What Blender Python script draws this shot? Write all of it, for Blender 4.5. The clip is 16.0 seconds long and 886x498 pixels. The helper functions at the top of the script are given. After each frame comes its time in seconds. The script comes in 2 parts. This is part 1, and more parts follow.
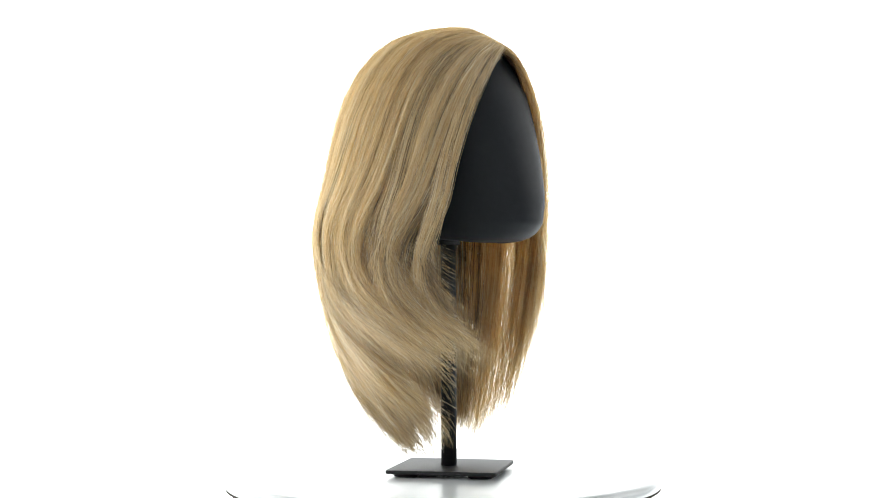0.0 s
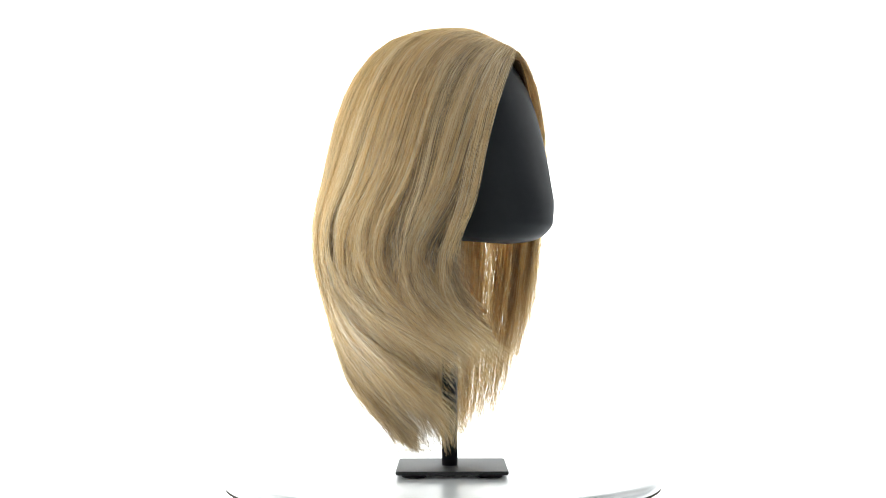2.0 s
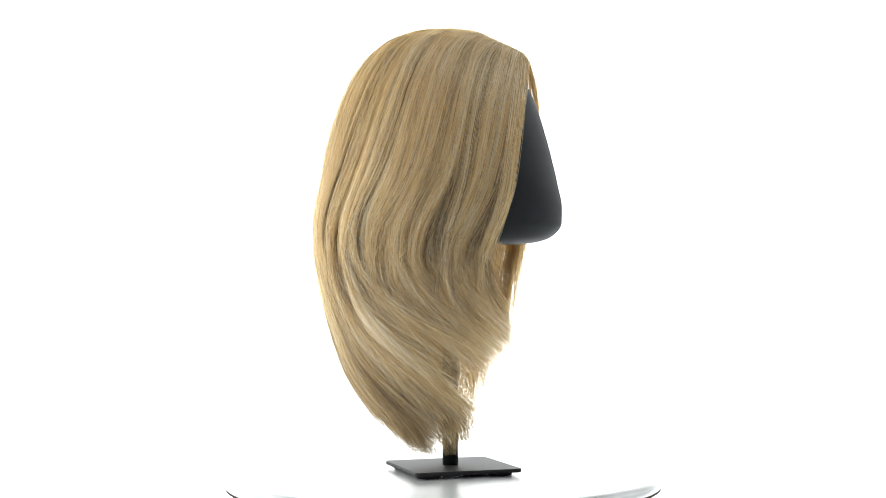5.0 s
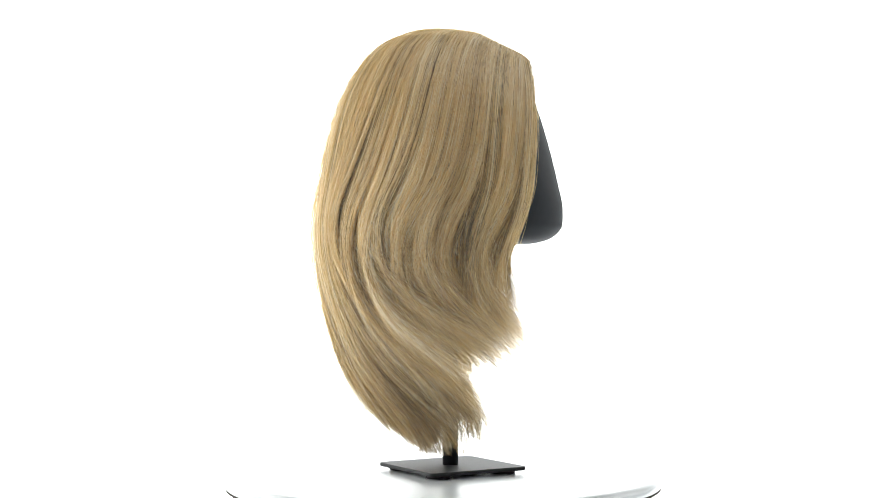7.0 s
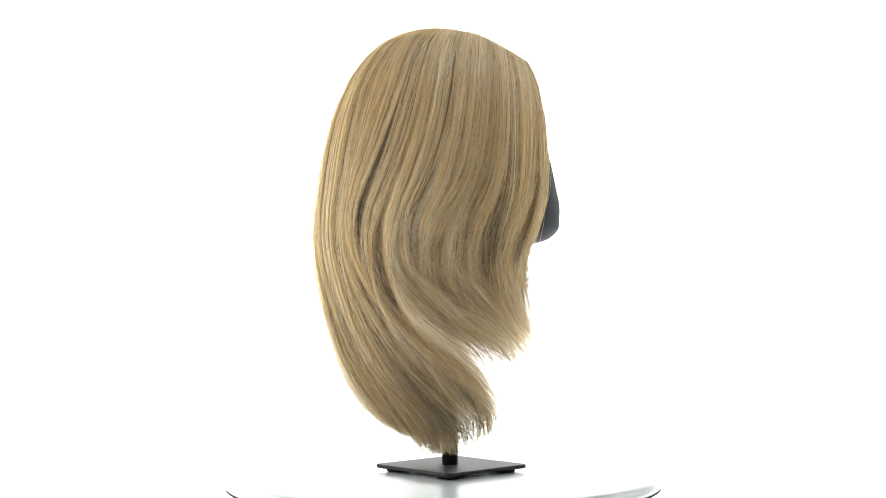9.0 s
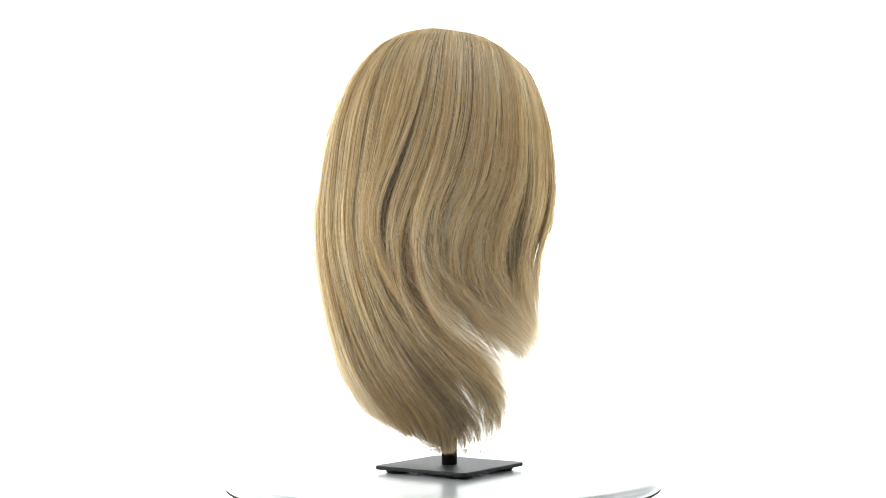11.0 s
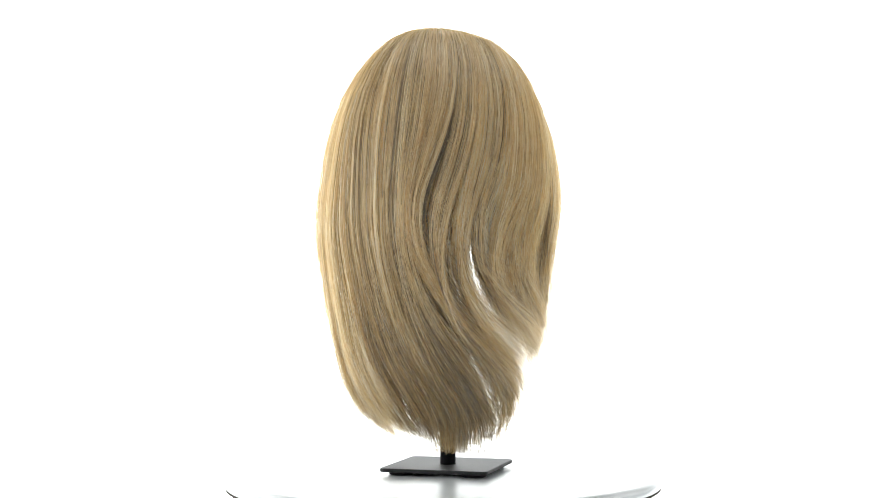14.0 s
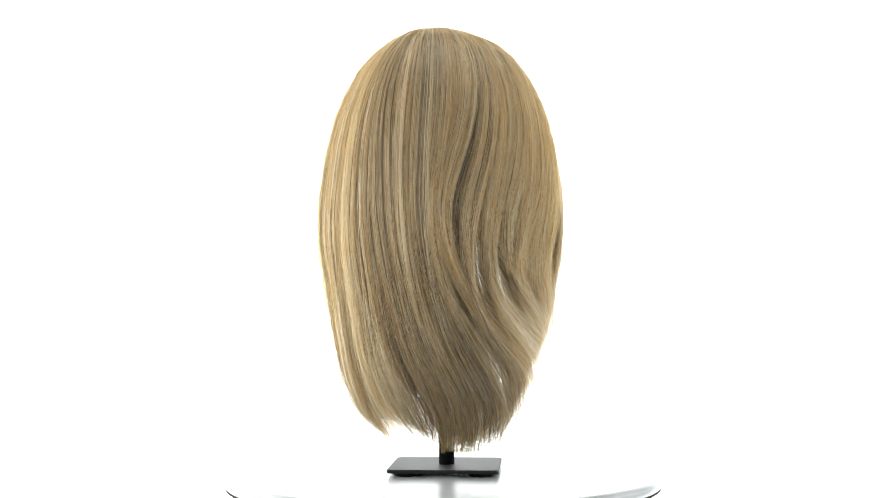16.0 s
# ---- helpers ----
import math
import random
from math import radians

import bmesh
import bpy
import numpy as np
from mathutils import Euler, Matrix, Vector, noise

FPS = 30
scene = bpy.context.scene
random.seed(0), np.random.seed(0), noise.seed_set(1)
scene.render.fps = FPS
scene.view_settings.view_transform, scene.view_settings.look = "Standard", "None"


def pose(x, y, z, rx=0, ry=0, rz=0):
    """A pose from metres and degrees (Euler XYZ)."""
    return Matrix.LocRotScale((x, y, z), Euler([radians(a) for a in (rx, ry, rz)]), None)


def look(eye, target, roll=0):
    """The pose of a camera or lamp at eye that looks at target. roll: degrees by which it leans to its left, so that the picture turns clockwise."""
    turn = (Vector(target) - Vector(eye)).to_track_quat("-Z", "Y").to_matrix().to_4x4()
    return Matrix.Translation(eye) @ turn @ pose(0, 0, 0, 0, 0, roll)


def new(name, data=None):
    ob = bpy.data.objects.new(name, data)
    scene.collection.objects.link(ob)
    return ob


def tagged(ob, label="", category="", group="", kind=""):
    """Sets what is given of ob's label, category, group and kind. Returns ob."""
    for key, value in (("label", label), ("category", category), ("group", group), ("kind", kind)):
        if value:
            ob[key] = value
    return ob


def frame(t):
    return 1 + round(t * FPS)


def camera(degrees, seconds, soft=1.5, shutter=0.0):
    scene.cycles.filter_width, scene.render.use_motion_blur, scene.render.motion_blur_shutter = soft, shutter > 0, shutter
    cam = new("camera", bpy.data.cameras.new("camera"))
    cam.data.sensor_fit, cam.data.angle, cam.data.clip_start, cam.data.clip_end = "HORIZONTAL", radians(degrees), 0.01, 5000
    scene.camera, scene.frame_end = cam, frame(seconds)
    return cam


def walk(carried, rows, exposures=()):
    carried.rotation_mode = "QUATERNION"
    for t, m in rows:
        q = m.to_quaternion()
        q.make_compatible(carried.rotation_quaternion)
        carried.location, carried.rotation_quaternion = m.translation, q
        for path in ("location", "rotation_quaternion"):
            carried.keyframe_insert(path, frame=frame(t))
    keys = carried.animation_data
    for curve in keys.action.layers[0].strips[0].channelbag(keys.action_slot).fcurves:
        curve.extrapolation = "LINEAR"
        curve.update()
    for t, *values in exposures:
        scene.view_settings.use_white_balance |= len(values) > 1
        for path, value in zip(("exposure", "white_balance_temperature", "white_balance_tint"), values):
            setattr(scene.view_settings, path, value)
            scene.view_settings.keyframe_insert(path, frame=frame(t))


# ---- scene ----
# A white photo studio: a wig on a faceless head form turns on a motor turntable.
EYE = (0.0, -1.6286, 0.1996)
cam = camera(36.15, 16.0, soft=1.0)
walk(cam, [(t, look(EYE, (0.0003, 0.0, 0.1996 + 1.6286 * math.tan(radians(2.03))), -0.14)) for t in (0.0, 16.0)])

TURN_0, TURN_RATE = -12.49, 6.138        # degrees, degrees a second
POLE = (0.0077, -0.0035)                 # the pole beside the turntable's axis
FACE = -32.3                             # the face beside the plate, degrees
DISC_Z = -0.0088                         # top of the platter; the plate's top is z = 0

# ---- light ----
world = bpy.data.worlds.new("studio_world")
scene.world = world
world.use_nodes = True
world.node_tree.nodes["Background"].inputs[0].default_value = (0.9, 0.97, 1.0, 1)
world.node_tree.nodes["Background"].inputs[1].default_value = 0.25
scene.view_settings.exposure = 0.0


def area_lamp(name, eye, target, size_x, size_y, watts, colour):
    data = bpy.data.lights.new(name, "AREA")
    data.shape, data.size, data.size_y, data.energy, data.color = "RECTANGLE", size_x, size_y, watts, colour
    lamp = new(name, data)
    lamp.matrix_world = look(eye, target)
    return lamp


# no lamp is in view; places set by the hair's bright and dark sides
area_lamp("unseen_lamp", (-2.0, -0.5, 1.0), (0, 0, 0.25), 1.0, 1.4, 48, (1.0, 0.99, 0.96))
area_lamp("unseen_lamp", (-1.55, 0.75, 0.7), (0, 0, 0.25), 0.5, 1.3, 18, (1.0, 0.99, 0.97))
# fill lamp added to brighten the inside of the left hair
area_lamp("unseen_lamp", (0.5, -2.3, 0.45), (0, 0, 0.2), 1.0, 0.8, 4.5, (1.0, 0.99, 0.97))
area_lamp("unseen_lamp", (1.8, 0.6, 0.9), (0, 0, 0.25), 0.8, 1.2, 15, (1.0, 0.99, 0.96))
area_lamp("unseen_lamp", (0.0, 0.1, 2.0), (0, 0, 0.3), 1.2, 1.0, 9, (1.0, 0.99, 0.97))


# ---- materials ----
def material(name):
    m = bpy.data.materials.new(name)
    m.use_nodes = True
    nt = m.node_tree
    return m, nt, nt.nodes["Principled BSDF"]


def node(nt, kind, **values):
    n = nt.nodes.new(kind)
    for key, value in values.items():
        if key in n.inputs:
            n.inputs[key].default_value = value
    return n


def ramp(nt, source, stops):
    r = nt.nodes.new("ShaderNodeValToRGB")
    els = r.color_ramp.elements
    while len(els) < len(stops):
        els.new(0.5)
    for e, (at, c) in zip(els, stops):
        e.position, e.color = at, (*c, 1)
    nt.links.new(source, r.inputs[0])
    return r


def grain(nt, bsdf, scale, strength, distance=0.0004):
    tex = node(nt, "ShaderNodeTexNoise", Scale=scale, Detail=6.0)
    coord = nt.nodes.new("ShaderNodeTexCoord")
    nt.links.new(coord.outputs["Object"], tex.inputs["Vector"])
    bump = node(nt, "ShaderNodeBump", Strength=strength, Distance=distance)
    nt.links.new(tex.outputs["Fac"], bump.inputs["Height"])
    nt.links.new(bump.outputs[0], bsdf.inputs["Normal"])
    return tex


def painted(name, colour, rough, vary, scale=900, strength=0.15, spec=0.5, rough_vary=0.06):
    m, nt, b = material(name)
    tex = grain(nt, b, scale, strength)
    big = node(nt, "ShaderNodeTexNoise", Scale=scale / 60, Detail=3.0)
    mix = node(nt, "ShaderNodeMix")
    mix.data_type = "RGBA"
    mix.inputs["A"].default_value = (*[c * (1 - vary) for c in colour], 1)
    mix.inputs["B"].default_value = (*[c * (1 + vary) for c in colour], 1)
    nt.links.new(big.outputs["Fac"], mix.inputs[0])
    nt.links.new(mix.outputs["Result"], b.inputs["Base Color"])
    r = node(nt, "ShaderNodeMapRange")
    r.inputs["To Min"].default_value, r.inputs["To Max"].default_value = rough - rough_vary, rough + rough_vary
    nt.links.new(tex.outputs["Fac"], r.inputs[0])
    nt.links.new(r.outputs[0], b.inputs["Roughness"])
    b.inputs["Specular IOR Level"].default_value = spec
    return m


def hair_material(name, tones):
    """Fine fibres: each strand takes its own tone; gloss runs along the fibre's own way, and light shines through it."""
    m, nt, b = material(name)
    nt.nodes.remove(b)
    tone = nt.nodes.new("ShaderNodeAttribute")
    tone.attribute_name = "tone"
    col = ramp(nt, tone.outputs["Fac"], tones)
    flow = nt.nodes.new("ShaderNodeAttribute")
    flow.attribute_name = "flow"
    turn = nt.nodes.new("ShaderNodeVectorTransform")
    turn.vector_type, turn.convert_from, turn.convert_to = "VECTOR", "OBJECT", "WORLD"
    nt.links.new(flow.outputs["Vector"], turn.inputs[0])
    matt = nt.nodes.new("ShaderNodeBsdfDiffuse")
    thin = nt.nodes.new("ShaderNodeBsdfTranslucent")
    gloss = node(nt, "ShaderNodeBsdfHair", RoughnessU=0.12, RoughnessV=0.7, Offset=radians(3))
    gloss.component = "Reflection"
    gloss.inputs["Color"].default_value = (0.95, 0.88, 0.74, 1)
    glow = node(nt, "ShaderNodeBsdfHair", RoughnessU=0.30, RoughnessV=0.6)
    glow.component = "Transmission"
    for shader in (matt, thin, glow):
        nt.links.new(col.outputs[0], shader.inputs["Color"])
    for shader in (gloss, glow):
        nt.links.new(turn.outputs[0], shader.inputs["Tangent"])
    body = node(nt, "ShaderNodeMixShader", Fac=0.35)
    nt.links.new(matt.outputs[0], body.inputs[1])
    nt.links.new(thin.outputs[0], body.inputs[2])
    lit = node(nt, "ShaderNodeMixShader", Fac=HAIR_GLOW)
    nt.links.new(body.outputs[0], lit.inputs[1])
    nt.links.new(glow.outputs[0], lit.inputs[2])
    whole = node(nt, "ShaderNodeMixShader", Fac=HAIR_GLOSS)
    nt.links.new(lit.outputs[0], whole.inputs[1])
    nt.links.new(gloss.outputs[0], whole.inputs[2])
    nt.links.new(whole.outputs[0], nt.nodes["Material Output"].inputs[0])
    return m


HAIR_GLOW, HAIR_GLOSS = 0.55, 0.17
HAIR = hair_material("blond_hair", [(0.0, (0.14, 0.078, 0.021)), (0.28, (0.40, 0.263, 0.094)), (0.58, (0.675, 0.507, 0.238)), (0.8, (0.87, 0.76, 0.51)), (1.0, (0.97, 0.935, 0.81))])
CAP = painted("dark_blond_cap", (0.16, 0.10, 0.045), 0.85, 0.2, 500, 0.4, 0.2)
BLACK = painted("matt_black_steel", (0.016, 0.017, 0.018), 0.55, 0.1, 2500, 0.12, 0.18)
FORM = painted("matt_black_form", (0.017, 0.0195, 0.0235), 0.6, 0.12, 1600, 0.06, 0.15)
RUBBER = painted("black_rubber", (0.01, 0.01, 0.01), 0.8, 0.2, 1500, 0.2, 0.3)
GAP_SHADE = painted("brown_gap_shade", (0.035, 0.024, 0.016), 0.6, 0.15, 900, 0.1, 0.3)
WHITE = painted("gloss_white_platter", (0.37, 0.395, 0.405), 0.28, 0.01, 300, 0.0, 0.5, 0.0)
GREY = painted("grey_plastic", (0.12, 0.11, 0.1), 0.5, 0.1)
WALL = painted("grey_wall_paint", (0.45, 0.45, 0.45), 0.8, 0.03, 60, 0.1, 0.3)
FLOOR = painted("pale_floor_vinyl", (0.45, 0.45, 0.44), 0.5, 0.08, 40, 0.1)


def glowing(name, colour, strength):
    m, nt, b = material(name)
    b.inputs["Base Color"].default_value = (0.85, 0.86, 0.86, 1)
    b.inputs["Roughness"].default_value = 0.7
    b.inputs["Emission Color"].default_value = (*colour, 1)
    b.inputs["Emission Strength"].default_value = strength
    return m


# emission stands in for the lamps that would light the sweep white
SWEEP = glowing("glowing_white_sweep", (0.97, 1.0, 1.0), 2.4)


# ---- mesh helpers ----
def link_mesh(name, bm, mat, parent=None, label="", smooth=True):
    me = bpy.data.meshes.new(name)
    bm.normal_update()
    bm.to_mesh(me)
    bm.free()
    me.materials.append(mat)
    for p in me.polygons:
        p.use_smooth = smooth
    ob = new(name, me)
    ob.parent = parent
    if label:
        ob["label"] = label
    return ob


def part(name, bm, mat, parent, label="", smooth=True):
    return link_mesh(name, bm, mat, parent, label, smooth)


def loft(rings, close_ends=True, closed=True):
    bm = bmesh.new()
    rows = [[bm.verts.new(p) for p in ring] for ring in rings]
    n = len(rings[0])
    for a, b in zip(rows, rows[1:]):
        for i in range(n if closed else n - 1):
            bm.faces.new((a[i], a[(i + 1) % n], b[(i + 1) % n], b[i]))
    if close_ends:
        bm.faces.new(rows[0][::-1])
        bm.faces.new(rows[-1])
    bmesh.ops.recalc_face_normals(bm, faces=bm.faces[:])
    return bm


def lathe(profile, n=96, x=0.0, y=0.0):
    return loft([[(x + r * math.cos(2 * math.pi * i / n), y + r * math.sin(2 * math.pi * i / n), z) for i in range(n)] for r, z in profile])


def rounded_square(cx, cy, hx, hy, r, inset, z, n=8):
    ring = []
    for k, (sx, sy) in enumerate(((1, 1), (-1, 1), (-1, -1), (1, -1))):
        for i in range(n + 1):
            a = math.pi / 2 * (k + i / n)
            rr = r - inset
            ring.append((cx + sx * (hx - r) + rr * math.cos(a), cy + sy * (hy - r) + rr * math.sin(a), z))
    return ring


def empty(name):
    return new(name)


# ---- studio ----
def studio():
    # sweep: table-height floor sheet that curves up into the back wall
    rings = []
    for y, z in [(-0.3, -0.1), (1.2, -0.1)] + [(1.2 + 0.6 * math.sin(radians(a)), 0.5 - 0.6 * math.cos(radians(a))) for a in range(10, 91, 10)] + [(1.8, 2.2)]:
        rings.append([(-1.7, y, z), (1.7, y, z)])
    bm = loft(rings, False, False)
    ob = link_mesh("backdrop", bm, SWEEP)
    tagged(ob, "bright white seamless studio sweep behind the turntable, given its own glow", "backdrop", kind="structure")
    solid = ob.modifiers.new("thickness", "SOLIDIFY")
    solid.thickness, solid.offset = 0.004, -1

    def slab(name, lo, hi, mat, label):
        bm = bmesh.new()
        bmesh.ops.create_cube(bm, size=1, matrix=Matrix.LocRotScale([(a + b) / 2 for a, b in zip(lo, hi)], None, [b - a for a, b in zip(lo, hi)]))
        tagged(link_mesh(name, bm, mat, smooth=False), label, name.split("_")[0], kind="structure")

    slab("floor", (-2.6, -3.2, -1.0), (2.6, 2.4, -0.9), FLOOR, "pale grey studio floor")
    slab("ceiling", (-2.6, -3.2, 2.4), (2.6, 2.4, 2.5), WALL, "plain grey studio ceiling")
    slab("wall_north", (-2.6, 2.4, -1.0), (2.6, 2.5, 2.5), WALL, "plain grey studio wall")
    slab("wall_south", (-2.6, -3.3, -1.0), (2.6, -3.2, 2.5), WALL, "plain grey studio wall")
    slab("wall_west", (-2.7, -3.3, -1.0), (-2.6, 2.5, 2.5), WALL, "plain grey studio wall")
    slab("wall_east", (2.6, -3.3, -1.0), (2.7, 2.5, 2.5), WALL, "plain grey studio wall")


def turntable():
    """A fixed motor housing, and the platter that turns on it."""
    top = DISC_Z
    root = empty("turntable")
    part("housing", lathe([(0.2, -0.1), (0.205, -0.097), (0.205, -0.036), (0.2, -0.028), (0.1, -0.028), (0.02, -0.028)]), GREY, root, "dark grey motor housing")
    prof = [(0.02, top - 0.0132), (0.2, top - 0.0132), (0.2535, top - 0.0132), (0.256, top - 0.0126), (0.257, top - 0.0118), (0.257, top - 0.0105)]
    for a in range(15, 91, 15):
        prof.append((0.248 + 0.009 * math.cos(radians(a)), top - 0.009 + 0.009 * math.sin(radians(a))))
    prof += [(0.2, top), (0.02, top)]
    platter = part("platter", lathe(prof, 160), WHITE, root, "glossy white platter with rounded rim")
    # dark band modelled in place of the shadow gap below the platter
    part("shade_band", lathe([(0.2, top - 0.0158), (0.2545, top - 0.0158), (0.2566, top - 0.0152), (0.257, top - 0.0147), (0.2558, top - 0.0140), (0.2, top - 0.0134)], 160), GAP_SHADE, platter, "thin dark brown band put in for the shade under the rim")
    tagged(root, "round glossy white motor turntable on a white sweep", "turntable")
    return platter


def wig_stand():
    """Origin on the plate's top, at the turntable's axis."""
    root = empty("wig_stand")
    cx, cy, hx, hy, r = PLATE
    t, e = 0.0046, 0.0011
    rings = [rounded_square(cx, cy, hx, hy, r, i, z) for i, z in ((e, -t), (e * 0.3, -t + e * 0.3), (0, -t + e), (0, -e), (e * 0.3, -e * 0.3), (e, 0.0))]
    part("base_plate", loft(rings), BLACK, root, "thin square black steel plate", smooth=False)
    for sx in (-1, 1):
        for sy in (-1, 1):
            fx, fy = cx + sx * (hx - 0.021), cy + sy * (hy - 0.021)
            part("foot", lathe([(0.0135, DISC_Z + 0.0002), (0.0145, DISC_Z + 0.001), (0.0145, -t)], 28, fx, fy), RUBBER, root, "flat round rubber foot")
    x, y = POLE
    part("pole", lathe([(0.0093, 0.0), (0.0093, 0.2), (0.0093, 0.29)], 40, x, y), BLACK, root, "straight round black pole")
    part("collar", lathe([(0.0125, 0.262), (0.0135, 0.263), (0.0135, 0.275), (0.0125, 0.276)], 40, x, y), BLACK, root)
    return tagged(root, "black steel wig stand with square base plate", "wig stand")


def head_form():
    """Origin on the pole at the plate's top, x towards the face. A smooth faceless egg."""
    levels = (0.262, 0.2635, 0.268, 0.275, 0.285, 0.305, 0.332, 0.363, 0.400, 0.430, 0.460, 0.485, 0.499, 0.505)
    front = (0.080, 0.102, 0.119, 0.129, 0.1355, 0.136, 0.131, 0.124, 0.114, 0.104, 0.089, 0.070, 0.046, 0.022)
    back = (-0.005, -0.022, -0.036, -0.046, -0.058, -0.072, -0.085, -0.095, -0.1, -0.095, -0.083, -0.06, -0.034, -0.01)
    half = (0.026, 0.042, 0.054, 0.061, 0.066, 0.073, 0.079, 0.081, 0.080, 0.077, 0.070, 0.056, 0.036, 0.014)
    zs = np.concatenate([np.linspace(a, b, 5)[:-1] for a, b in zip(levels, levels[1:])] + [[levels[-1]]])
    rings = []
    for z in zs:
        f, bk, w = (soft_interp(z, levels, v) for v in (front, back, half))
        ring = []
        for i in range(96):
            a = 2 * math.pi * i / 96
            c, s = math.cos(a), math.sin(a)
            cx = 0.02
            ring.append((cx + ((f - cx) if c > 0 else (cx - bk)) * abs(c) ** 1.0 * (1 if c > 0 else -1), w * abs(s) ** 1.0 * (1 if s > 0 else -1), z))
        rings.append(ring)
    # the underside rises from the chin towards the nape
    rings = [[(x, y, z + 0.011 * max(0.0, min(1.0, (0.07 - x) / 0.12)) * max(0.0, 1 - (z - 0.262) / 0.08)) for x, y, z in ring] for ring in rings]
    ob = link_mesh("mannequin_head", loft(rings), FORM)
    return tagged(ob, "smooth matt black faceless head form on a pole", "mannequin head")


def soft_interp(x, xs, ys):
    """Monotone cubic through the points."""
    xs, ys = np.asarray(xs, float), np.asarray(ys, float)
    d = np.diff(ys) / np.diff(xs)
    m = np.concatenate([[d[0]], np.where(d[:-1] * d[1:] > 0, 2 * d[:-1] * d[1:] / np.where(d[:-1] + d[1:] == 0, 1, d[:-1] + d[1:]), 0), [d[-1]]])
    x = np.clip(x, xs[0], xs[-1])
    k = np.clip(np.searchsorted(xs, x) - 1, 0, len(d) - 1)
    h = xs[k + 1] - xs[k]
    u = (x - xs[k]) / h
    return (2 * u ** 3 - 3 * u ** 2 + 1) * ys[k] + (u ** 3 - 2 * u ** 2 + u) * h * m[k] + (3 * u ** 2 - 2 * u ** 3) * ys[k + 1] + (u ** 3 - u ** 2) * h * m[k + 1]


# ---- the wig ----
# Heights of the sections below the rim at 0.34 m; rows: outer radius in mm by the bearing from the face (left is positive).
HEIGHTS = np.array((0.340, 0.285, 0.251, 0.217, 0.183, 0.149, 0.115, 0.081, 0.047, 0.015))
BEARINGS = np.array((-180, -135, -90, -53, -25, 45, 90, 126, 180))
SECTION = np.array((
    (154, 161, 161, 157, 149, 140, 128, 108, 66, 14),
    (143, 158, 159, 151, 140, 131, 122, 108, 74, 32),
    (140, 147, 144, 138, 130, 124, 112, 88, 64, 42),
    (131, 132, 124, 113, 104, 103, 102, 82, 62, 45),
    (133, 124, 113, 101, 92, 91, 91, 78, 62, 45),
    (115, 113, 111, 109, 107, 98, 87, 75, 60, 40),
    (138, 140, 138, 132, 126, 119, 111, 101, 88, 60),
    (147, 151, 149, 141, 136, 129, 123, 112, 85, 50),
    (154, 161, 161, 157, 149, 140, 128, 108, 66, 14))) / 1000
RIM = 0.34


def outer(bearing, z):
    """Radius of the hair's outside at a bearing (degrees) and height."""
    b = (np.asarray(bearing, float) + 180) % 360 - 180
    k = np.clip(np.searchsorted(BEARINGS, b, side="right") - 1, 0, len(BEARINGS) - 2)
    u = (b - BEARINGS[k]) / (BEARINGS[k + 1] - BEARINGS[k])
    u = u * u * (3 - 2 * u) * 0.5 + u * 0.5
    total = 0
    for dz in (-0.012, 0.0, 0.012):
        zi = np.clip(z + dz, HEIGHTS[-1], HEIGHTS[0])
        j = np.clip(((HEIGHTS[0] - zi) / (HEIGHTS[0] - HEIGHTS[-1]) * (len(HEIGHTS) - 1)).astype(int), 0, len(HEIGHTS) - 2)
        v = np.clip((HEIGHTS[j] - zi) / (HEIGHTS[j] - HEIGHTS[j + 1]), 0, 1)
        low = SECTION[k, j] * (1 - v) + SECTION[k, j + 1] * v
        high = SECTION[k + 1, j] * (1 - v) + SECTION[k + 1, j + 1] * v
        total = total + low * (1 - u) + high * u
    return total / 3


# Along the hairline from the right temple (0) round the back to the left temple (280 degrees).
AROUND = (0, 15, 30, 50, 65, 67, 78, 90, 110, 140, 170, 194, 210, 230, 250, 262, 272, 280)
ROUND = (1.9, 1.35, 0.98, 0.88, 0.84, 0.83, 0.83, 0.83, 0.9, 1.15, 1.05, 0.95, 0.9, 0.85, 0.8, 0.8, 1.0, 1.4)   # fullness of the crown
END_Z = (0.148, 0.142, 0.134, 0.126, 0.114, 0.096, 0.074, 0.030, 0.026, 0.032, 0.058, 0.034, 0.022, 0.032, 0.080, 0.115, 0.140, 0.150)
ROOT_X = (0.087, 0.078, 0.064, 0.036, 0.017, 0.015, 0.003, -0.010, -0.028, -0.045, -0.030, -0.015, 0.0, 0.020, 0.045, 0.065, 0.080, 0.087)
PARTED = 66                              # where the front locks come away from the back ones

# How the hair waves: for guides along the hairline, how far the hair has moved round the head (degrees, forward is positive) at each height.
LEVELS = (0.430, 0.375, 0.325, 0.280, 0.235, 0.195, 0.155, 0.110, 0.050)
GUIDES = (0, 20, 38, 50, 65, 67, 88, 107, 130, 160, 200, 230, 260, 280)
WAVE_RIGHT = (
    (0, -1, -5, -13, -24, -25, -4, 26, 40),
    (0, -2, -6, -15, -20, -15, 8, 42, 60),
    (0, 0, -6, -15, -18, -8, 16, 44, 60),
    (0, -3, -9, -19, -22, -17, 8, 44, 60),
    (0, -1, -9, -14, -13, -3, 24, 52, 64),
    (0, -2, -11, -18, -23, -22, -10, 26, 62),
    (0, -4, -11, -13, -11, -5, 6, 24, 62),
    (0, -3, -4, -3, -1, 3, 10, 23, 54),
    (0, 1, 3, 5, 7, 9, 12, 20, 42),
    (0, 1, 2, 3, 4, 4, 1, -3, -8))
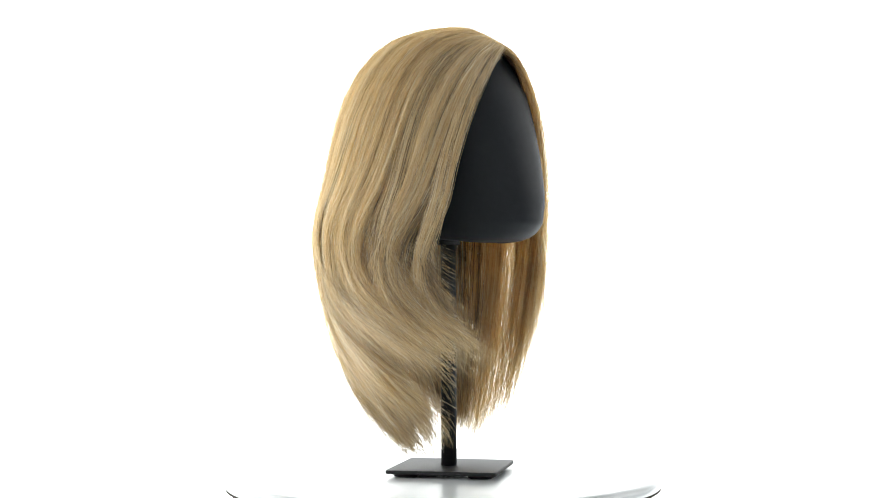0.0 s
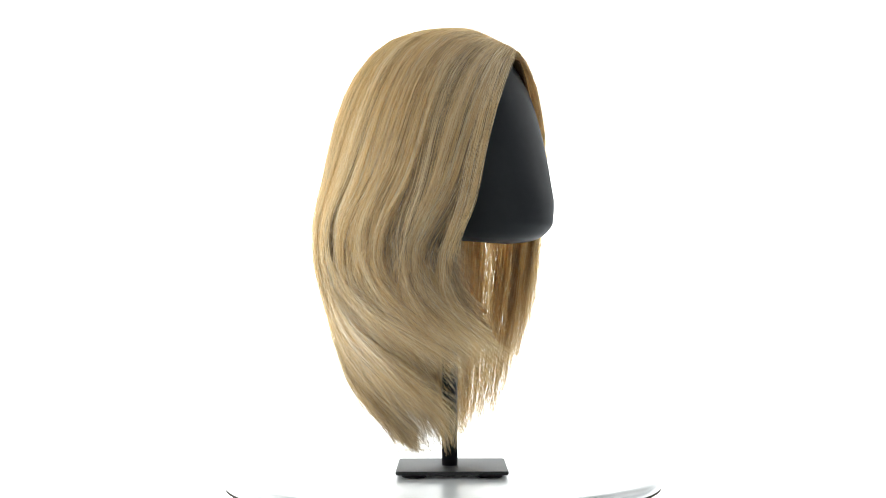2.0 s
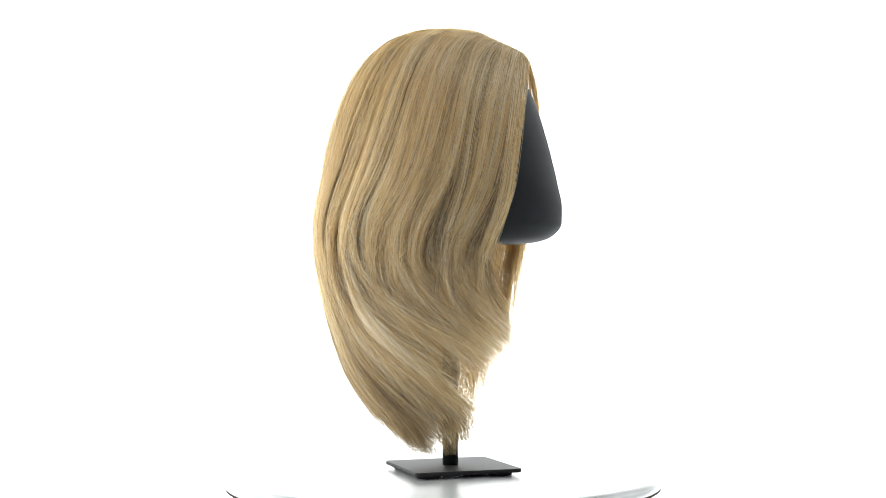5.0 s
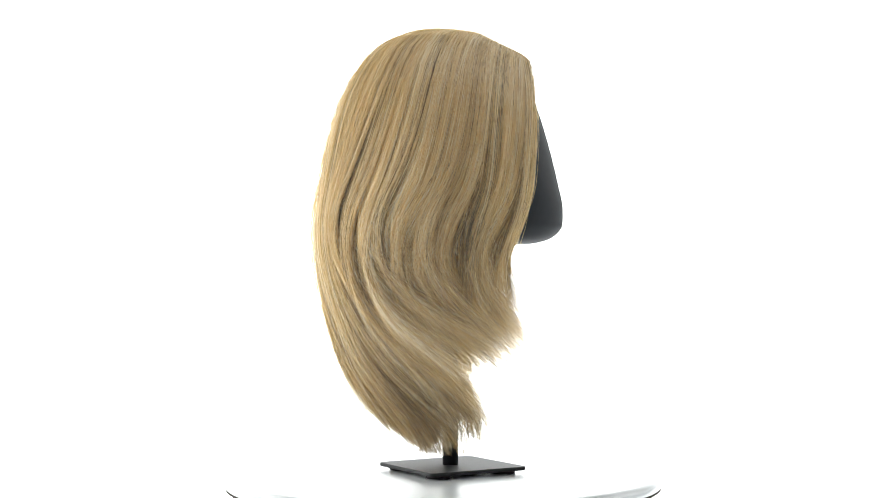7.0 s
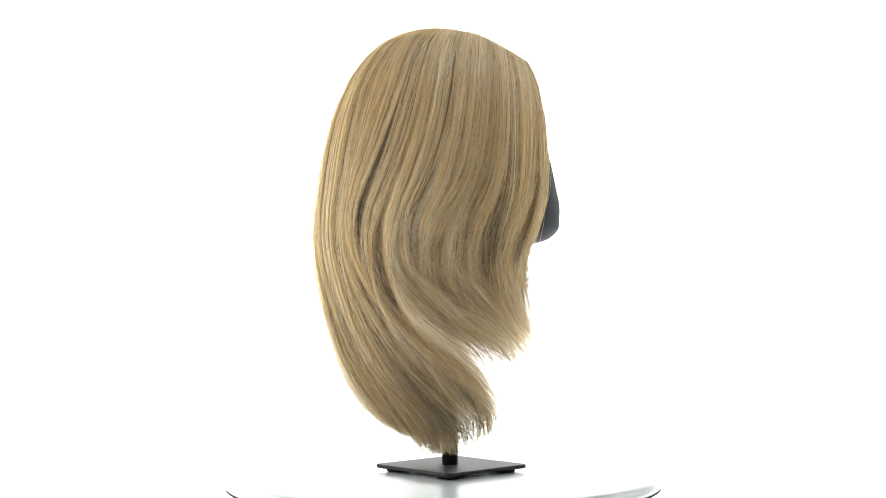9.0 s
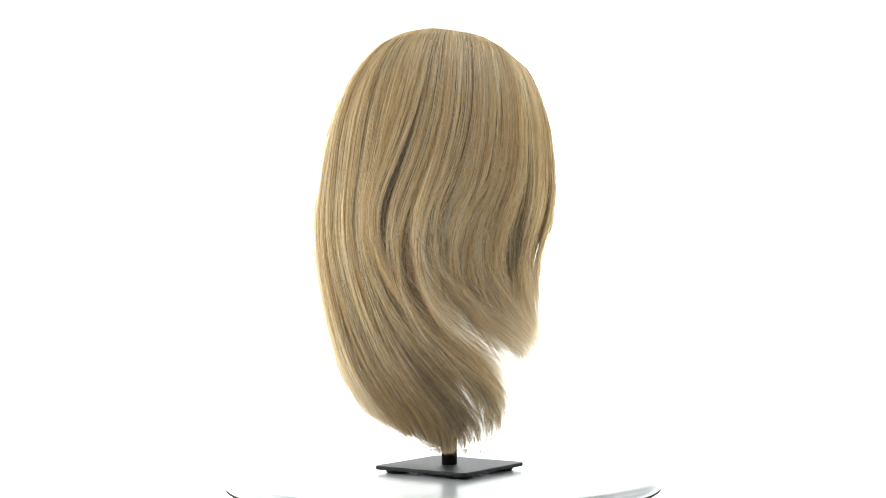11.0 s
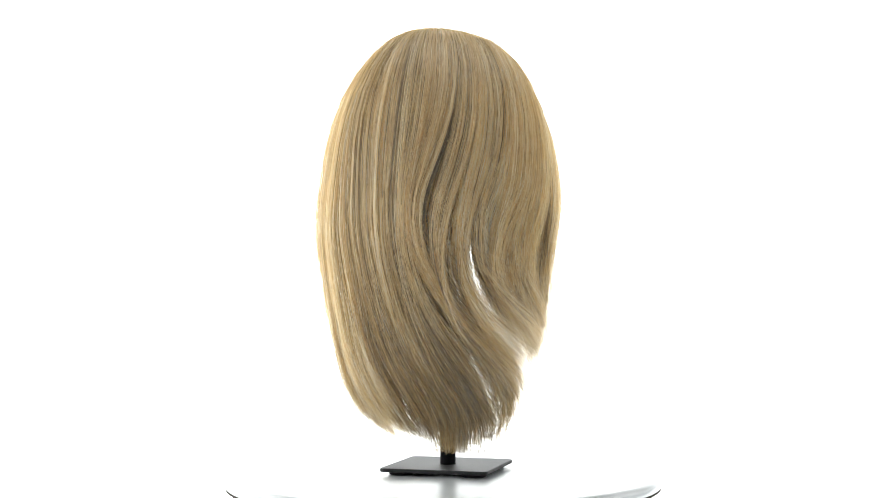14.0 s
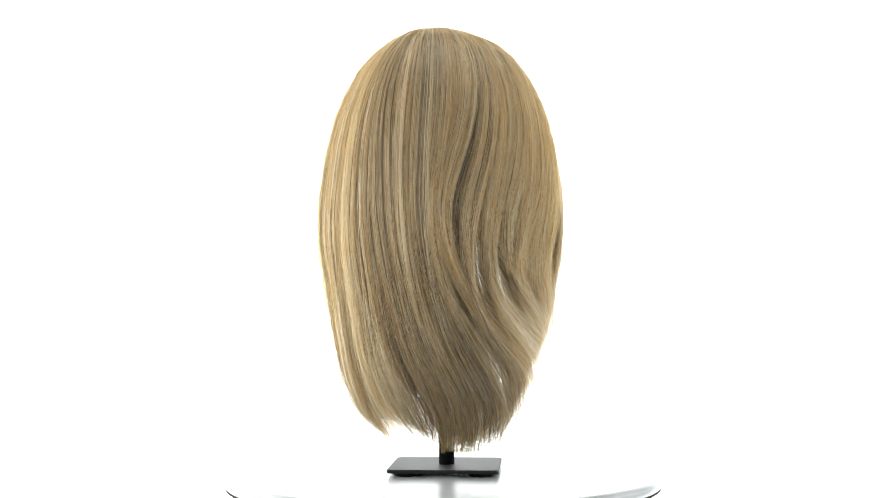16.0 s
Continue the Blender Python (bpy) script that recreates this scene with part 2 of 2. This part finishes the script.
WAVE_LEFT = (
    (0, 0, 0, 0, 0, 0, 0, 0, 0),
    (0, 0, 0, 2, 3, 3, 3, 3, 3),
    (0, 0, 2, 6, 10, 11, 11, 12, 14),
    (-9, -9, -5, 4, 13, 16, 16, 18, 20))


def part_height(x):
    return soft_interp(x, (-0.09, -0.045, -0.01, 0.03, 0.062, 0.094), (0.497, 0.515, 0.521, 0.517, 0.503, 0.486))


UPPER, LOWER = 9, 16


def wave(b, z):
    """Degrees by which the hair from place b on the hairline has moved forward at height z; b and z share one shape."""
    rows = np.stack([soft_interp(z, LEVELS[::-1], row[::-1]) for row in WAVE_RIGHT + WAVE_LEFT])
    k = np.clip(np.searchsorted(GUIDES, b, side="right") - 1, 0, len(GUIDES) - 2)
    g = np.array(GUIDES, float)
    u = np.clip((b - g[k]) / (g[k + 1] - g[k]), 0, 1)
    low = np.take_along_axis(rows, k[None], 0)[0]
    high = np.take_along_axis(rows, k[None] + 1, 0)[0]
    return low * (1 - u) + high * u


def ridge_edges():
    r = np.random.default_rng(11)
    fore, aft = np.linspace(0, PARTED, 8), np.linspace(PARTED, 280, 22)
    fore[1:-1] += r.uniform(-2.5, 2.5, 6)
    aft[1:-1] += r.uniform(-2.5, 2.5, 20)
    return np.concatenate([fore, aft[1:]])


# The hair falls in broad locks; each has a centre and its own length, turn and puff.
EDGES = ridge_edges()
CENTRES = (EDGES[1:] + EDGES[:-1]) / 2
HALVES = (EDGES[1:] - EDGES[:-1]) / 2
LOCK_RNG = np.random.default_rng(29)
STRENGTH = np.interp(CENTRES, (0, 20, 60, 130, 165, 210, 280), (0.6, 1, 1, 0.5, 0.2, 0.25, 0.6))
LOCK_END = LOCK_RNG.normal(0, 0.007, len(CENTRES)) * STRENGTH
LOCK_TURN = LOCK_RNG.normal(0, 3.5, len(CENTRES)) * STRENGTH
LOCK_PUFF = LOCK_RNG.normal(0, 0.004, len(CENTRES)) * STRENGTH
LOCK_SWAY = 1 + LOCK_RNG.normal(0, 0.16, len(CENTRES)) * STRENGTH
LOCK_DROP = LOCK_RNG.normal(0, 0.010, len(CENTRES)) * STRENGTH


def ridge_of(b):
    return np.clip(np.searchsorted(EDGES, b) - 1, 0, len(CENTRES) - 1)


def strand_paths(b, depth, end, lift, swirl, rng, ridge, full=0.0):
    """Paths of len(b) strands, each UPPER + LOWER points from the parting to the tip. depth: metres under the outside;
    end: height of the tip; lift: outward puff; swirl: degrees added to the sweep of the tip."""
    n = len(b)
    end = np.clip(end + LOCK_END[ridge], 0.018, 0.33)
    swirl, lift = swirl + LOCK_TURN[ridge], lift + LOCK_PUFF[ridge]
    mine = np.clip(0.7 * b + 0.3 * CENTRES[ridge], 0, 280)            # a lock moves much as one
    mine = np.where(CENTRES[ridge] < PARTED, np.minimum(mine, PARTED - 1), np.maximum(mine, PARTED + 1))
    m = (np.linspace(0, 1, UPPER) * np.pi / 2)[None, :]
    s = np.linspace(0, 1, LOWER + 1)[None, 1:]
    zu = RIM + 0.172 * np.cos(m) + np.zeros((n, 1))
    z = RIM + (end - RIM)[:, None] * s
    heights = np.concatenate([zu, z], 1)
    wide = np.repeat(mine[:, None], UPPER + LOWER, 1)
    turn = wave(wide, heights + LOCK_DROP[ridge][:, None] * np.clip((0.42 - heights) / 0.1, 0, 1)) * LOCK_SWAY[ridge][:, None]
    # locks draw together below the crown, with a furrow between them
    draw = np.clip((RIM + 0.01 - heights) / 0.18, 0, 1)
    draw = draw * draw * (3 - 2 * draw) * (STRENGTH[ridge] * np.where(depth < 0.006, 1.0, 0.4))[:, None]
    beside = (b - CENTRES[ridge])[:, None]
    here = b[:, None] - turn + 0.26 * -beside * draw
    # the crown
    bu = np.clip(here[:, :UPPER], 0, 292)
    side = np.where(b < 140, -1.0, 1.0)[:, None]
    rx = np.interp(bu, AROUND, ROOT_X) + rng.normal(0, 0.004, n)[:, None]
    ry = side * (np.abs(rng.normal(0, 0.0022, n)) + depth * 0.25)[:, None]
    rz = part_height(rx) - depth[:, None] * 0.55
    rr = outer(-40 - bu, np.full(bu.shape, RIM)) - depth[:, None]
    rimx, rimy = rr * np.cos(np.radians(-40 - bu)), rr * np.sin(np.radians(-40 - bu))
    g = np.sin(m) ** (np.interp(bu, AROUND, ROUND) + np.reshape(full, (-1, 1)))
    up = np.stack([rx + (rimx - rx) * g, ry + (rimy - ry) * g, RIM + (rz + 0.001 - RIM) * np.cos(m) + 0.0055 * np.exp(-((m - 0.33) / 0.2) ** 2)], 2)
    up[:, :, 0] += 0.006 * np.exp(-(np.minimum(b, 280 - b) / 14) ** 2)[:, None] * np.sin(2 * m)
    # the lengths
    fall = np.clip((0.262 - z) / (0.262 - np.minimum(end, 0.25))[:, None], 0, 1)
    a = -40 - here[:, UPPER:] + swirl[:, None] * fall ** 2
    relief = -0.0045 * np.clip(np.abs(beside) / HALVES[ridge][:, None], 0, 1.3) ** 2 * draw[:, UPPER:]
    r = relief + 0.003 + outer(a, z) - depth[:, None] * (1 - 0.45 * s) + lift[:, None] * s ** 3.5
    down = np.stack([r * np.cos(np.radians(a)), r * np.sin(np.radians(a)), z], 2)
    path = np.concatenate([up, down], 1)
    for _ in range(3):
        path[:, 1:-1] = 0.25 * path[:, :-2] + 0.5 * path[:, 1:-1] + 0.25 * path[:, 2:]
    return path


def ribbons(name, paths, width, rng, mat, parent, tone):
    """One mesh of fine flat fibres along the paths."""
    n, k, _ = paths.shape
    tan = np.gradient(paths, axis=1)
    tan /= np.linalg.norm(tan, axis=2, keepdims=True) + 1e-9
    out = paths - np.array((0, 0, 0.33))
    out[..., 2] = np.where(paths[..., 2] > 0.33, out[..., 2], 0)
    out /= np.linalg.norm(out, axis=2, keepdims=True) + 1e-9
    w = np.cross(tan, out)
    w /= np.linalg.norm(w, axis=2, keepdims=True) + 1e-9
    w2 = np.cross(w, tan)
    roll = rng.normal(0, 0.6, n)[:, None, None]
    w = w * np.cos(roll) + w2 * np.sin(roll)
    taper = np.interp(np.linspace(0, 1, k), (0, 0.06, 0.7, 1), (0.7, 1, 1, 0.3))[None, :, None]
    half = (width * rng.uniform(0.7, 1.25, n))[:, None, None] * 0.5 * taper
    verts = np.stack([paths - w * half, paths + w * half], 2).reshape(-1, 3)
    base = (np.arange(n)[:, None] * (2 * k) + np.arange(k - 1)[None, :] * 2).reshape(-1, 1)
    quads = base + np.array((0, 1, 3, 2))[None, :]
    me = bpy.data.meshes.new(name)
    me.vertices.add(len(verts))
    me.vertices.foreach_set("co", verts.astype(np.float32).ravel())
    me.loops.add(quads.size)
    me.loops.foreach_set("vertex_index", quads.astype(np.int32).ravel())
    me.polygons.add(len(quads))
    me.polygons.foreach_set("loop_start", np.arange(0, quads.size, 4, dtype=np.int32))
    me.polygons.foreach_set("use_smooth", np.ones(len(quads), dtype=bool))
    me.update(calc_edges=True)
    tones = me.attributes.new("tone", "FLOAT", "POINT")
    # the roots are a shade darker than the lengths
    grown = np.clip(tone[:, None] - np.interp(np.linspace(0, 1, k), (0, 0.12, 0.4), (0.14, 0.06, 0))[None, :], 0, 1)
    tones.data.foreach_set("value", np.repeat(grown.ravel(), 2).astype(np.float32))
    ways = me.attributes.new("flow", "FLOAT_VECTOR", "POINT")
    ways.data.foreach_set("vector", np.repeat(tan.reshape(-1, 3), 2, axis=0).astype(np.float32).ravel())
    me.materials.append(mat)
    ob = new(name, me)
    ob.parent = parent
    return ob


STREAK = np.random.default_rng(3).uniform(0, 1, (5, 400))


def streaks(b, layer):
    """Dyed streaks of a few millimetres, lighter and darker, round the head."""
    fine = np.interp(b * 1.25, np.arange(400), STREAK[layer])
    broad = np.interp(b * 0.22 + 7 * layer, np.arange(400), STREAK[(layer + 2) % 5])
    return 0.62 * fine + 0.38 * broad


def cap(parent):
    rows = []
    for depth in (0.016, 0.019):
        for bb in np.arange(2.0, 278.1, 4.0):
            b = np.array([bb])
            still_rng = np.random.default_rng(1)
            path = strand_paths(b, np.array([depth]), np.array([0.24]), np.zeros(1), np.zeros(1), still_rng, ridge_of(b))[0]
            rows.append((depth, [Vector(p) for p in path[1:UPPER + 1]]))
    n = len(rows) // 2
    bm = bmesh.new()
    layers = [[[bm.verts.new(p) for p in ring] for _, ring in rows[i * n:(i + 1) * n]] for i in (0, 1)]
    for lay in layers:
        for p, q in zip(lay, lay[1:]):
            for i in range(len(p) - 1):
                bm.faces.new((p[i], p[i + 1], q[i + 1], q[i]))
    for p, q in ((layers[0][0], layers[1][0]), (layers[0][-1], layers[1][-1]), ([r[-1] for r in layers[0]], [r[-1] for r in layers[1]]), ([r[0] for r in layers[0]], [r[0] for r in layers[1]])):
        for i in range(len(p) - 1):
            bm.faces.new((p[i], p[i + 1], q[i + 1], q[i]))
    bmesh.ops.recalc_face_normals(bm, faces=bm.faces[:])
    part("cap", bm, CAP, parent, "dark woven wig cap")


LOCKS, WISPS, PER_WISP = 300, 17, 8


def wig():
    root = empty("wig")
    cap(root)
    rng = np.random.default_rng(7)
    for i in range(LOCKS):
        layer = (i % 5) / 4.0
        centre = 280 * ((i // 5 + 0.5 + rng.uniform(-0.5, 0.5) + (i % 5) * 0.2) / (LOCKS / 5))
        centre = float(np.clip(centre, 0.5, 279.5))
        if i % 5 > np.interp(centre, (0, 150, 190, 215, 235, 280), (5, 4.2, 3.1, 2.1, 1.5, 1.5)):
            continue
        wisps = 7 if centre > 200 else WISPS if i % 5 < 2 else 13 if 90 < centre < 165 else 9       # thin on the left and underneath
        n = wisps * PER_WISP
        spread = rng.uniform(2.2, 4.0) * (1 if centre < 195 else 1.5)
        wisp = lambda scale: np.repeat(rng.normal(0, scale, wisps), PER_WISP)
        b = np.clip(centre + wisp(1) * spread + rng.normal(0, 0.45 if centre < 200 else 2.5, n), 0, 280)
        b = np.minimum(b, PARTED - 1) if centre < PARTED else np.maximum(b, PARTED + 1)
        depth0 = 0.001 + 0.016 * layer ** 1.2 + rng.uniform(-0.001, 0.002)
        depth = np.abs(depth0 + wisp(0.0016) + rng.normal(0, 0.0006, n))
        ragged = float(np.interp(centre, (0, 64, 92, 125, 200, 240, 280), (1.2, 1.2, 0.9, 0.5, 0.5, 0.9, 1)))
        end = np.interp(b, AROUND, END_Z) + ragged * (rng.normal(0, 0.007) + np.abs(wisp(0.028)) + rng.exponential(0.012, n) - 0.018 + 0.03 * rng.random() ** 3)
        end = np.where(rng.random(n) < 0.25 * ragged, end + rng.random(n) ** 1.3 * (0.235 - end), end)
        end = np.clip(end, 0.014, 0.24)
        lift = np.full(n, rng.normal(0.0, 0.004)) + wisp(0.003) + rng.normal(0, 0.0012, n)
        # tips that sweep forward leave the head's curve and fly straight on
        lift = lift + np.interp(centre, (0, 30, 66, 68, 88, 110, 125, 240, 280), (0.6, 0.6, 0.6, 1.5, 0.7, 0.4, 0, 0, 0.6)) * (0.004 + np.abs(wisp(0.012)))
        swirl = np.full(n, rng.normal(0, 2.5)) + wisp(4.0) + rng.normal(0, 2.0, n)
        if centre < PARTED and i % 5 < 2:                    # the outer front locks flick forward sooner
            swirl, end = swirl + 12 * np.clip((0.19 - end) / 0.03, 0, 1), end + 0.010
        paths = strand_paths(b, depth, end, lift, swirl, rng, np.full(n, ridge_of(centre)))
        # hairs of a wisp close up towards its tip; locks wander together, single fibres stray a little
        k = UPPER + LOWER
        s = np.linspace(0, 1, k)
        own = paths.reshape(wisps, PER_WISP, k, 3).mean(1, keepdims=True).repeat(PER_WISP, 1).reshape(n, k, 3)
        pinch = ((0.7 if centre < 200 else 0.35) * np.clip((s - 0.45) / 0.55, 0, 1) ** 1.6)[None, :, None]
        paths = paths + (own - paths) * pinch * np.array((1, 1, 0))[None, None, :]
        ph, fr, am = rng.uniform(0, 6.28), rng.uniform(1.2, 2.2), rng.uniform(0.0005, 0.0025)
        ang = np.radians(-40 - centre)
        tangent = np.array((-math.sin(ang), math.cos(ang), 0))
        radial = np.array((math.cos(ang), math.sin(ang), 0))
        sweep = (np.clip((s - 0.15) / 0.4, 0, 1) * am * np.sin(ph + fr * 6.28 * s))[None, :, None]
        paths = paths + sweep * tangent + 0.5 * np.roll(sweep, 3, 1) * radial
        fp, ff, fa = rng.uniform(0, 6.28, (n, 1)), rng.uniform(1, 3.5, (n, 1)), rng.exponential(0.0017, (n, 1))
        stray = (fa * np.clip((s[None, :] - 0.1) / 0.9, 0, 1) * np.sin(fp + ff * 6.28 * s[None, :]))[..., None]
        paths = paths + stray * tangent + np.roll(stray, 5, 1) * 0.5 * radial
        tone = np.clip(0.43 + 2.1 * (streaks(b, 0 if i % 5 < 2 else i % 5) - 0.5) + wisp(0.2) + rng.normal(0, 0.13, n), 0, 1)
        if centre > 200:                                     # evenly light on the left
            tone = 0.60 + 0.5 * (tone - 0.43)
        tagged(ribbons("lock", paths, 0.00045, rng, HAIR, root, tone), kind="stuff")
    # single stray hairs round the outside
    n = 1700
    b = np.where(rng.random(n) < 0.45, rng.uniform(0, 110, n), rng.uniform(0, 280, n))
    paths = strand_paths(b, rng.normal(-0.0015, 0.0015, n), np.clip(np.interp(b, AROUND, END_Z) + rng.normal(0.01, 0.03, n), 0.034, 0.3), rng.normal(0.003, 0.008, n) + np.where(b < 110, np.abs(rng.normal(0, 0.012, n)), 0), rng.normal(0, 8, n), rng, ridge_of(b))
    s = np.linspace(0, 1, UPPER + LOWER)[None, :, None]
    paths = paths + rng.normal(0, 0.004, (n, 1, 3)) * np.sin(s * rng.uniform(3, 9, (n, 1, 1)) + rng.uniform(0, 6, (n, 1, 1))) * s
    tagged(ribbons("stray_hairs", paths, 0.00035, rng, HAIR, root, rng.uniform(0.4, 0.9, n)), kind="stuff")
    # loose hairs that cross the forehead
    n = 34
    b = rng.uniform(0, 9, n)
    paths = strand_paths(b, rng.uniform(-0.002, 0.004, n), rng.uniform(0.17, 0.27, n), rng.normal(0, 0.004, n), rng.normal(0, 8, n), rng, ridge_of(b), rng.uniform(0.1, 0.8, n))
    paths = paths + rng.normal(0, 0.003, (n, 1, 3)) * np.sin(s * rng.uniform(2, 6, (n, 1, 1)))
    tagged(ribbons("stray_hairs", paths, 0.00032, rng, HAIR, root, rng.uniform(0.5, 1.0, n)), kind="stuff")
    return tagged(root, "long blond wig with lighter streaks on a black head form", "wig")


PLATE = (0.0103, -0.0025, 0.065, 0.065, 0.006)
studio()
PLATTER = turntable()
STAND = wig_stand()
HEAD = head_form()
WIG = wig()


def motions():
    times = [i * 0.5 for i in range(33)]
    turn = [(t, pose(0, 0, 0, 0, 0, TURN_0 + TURN_RATE * t)) for t in times]
    walk(PLATTER, turn)
    walk(STAND, turn)
    on_pole = pose(POLE[0], POLE[1], 0, 0, 0, FACE)
    walk(HEAD, [(t, m @ on_pole) for t, m in turn])
    walk(WIG, [(t, m @ on_pole) for t, m in turn])


motions()
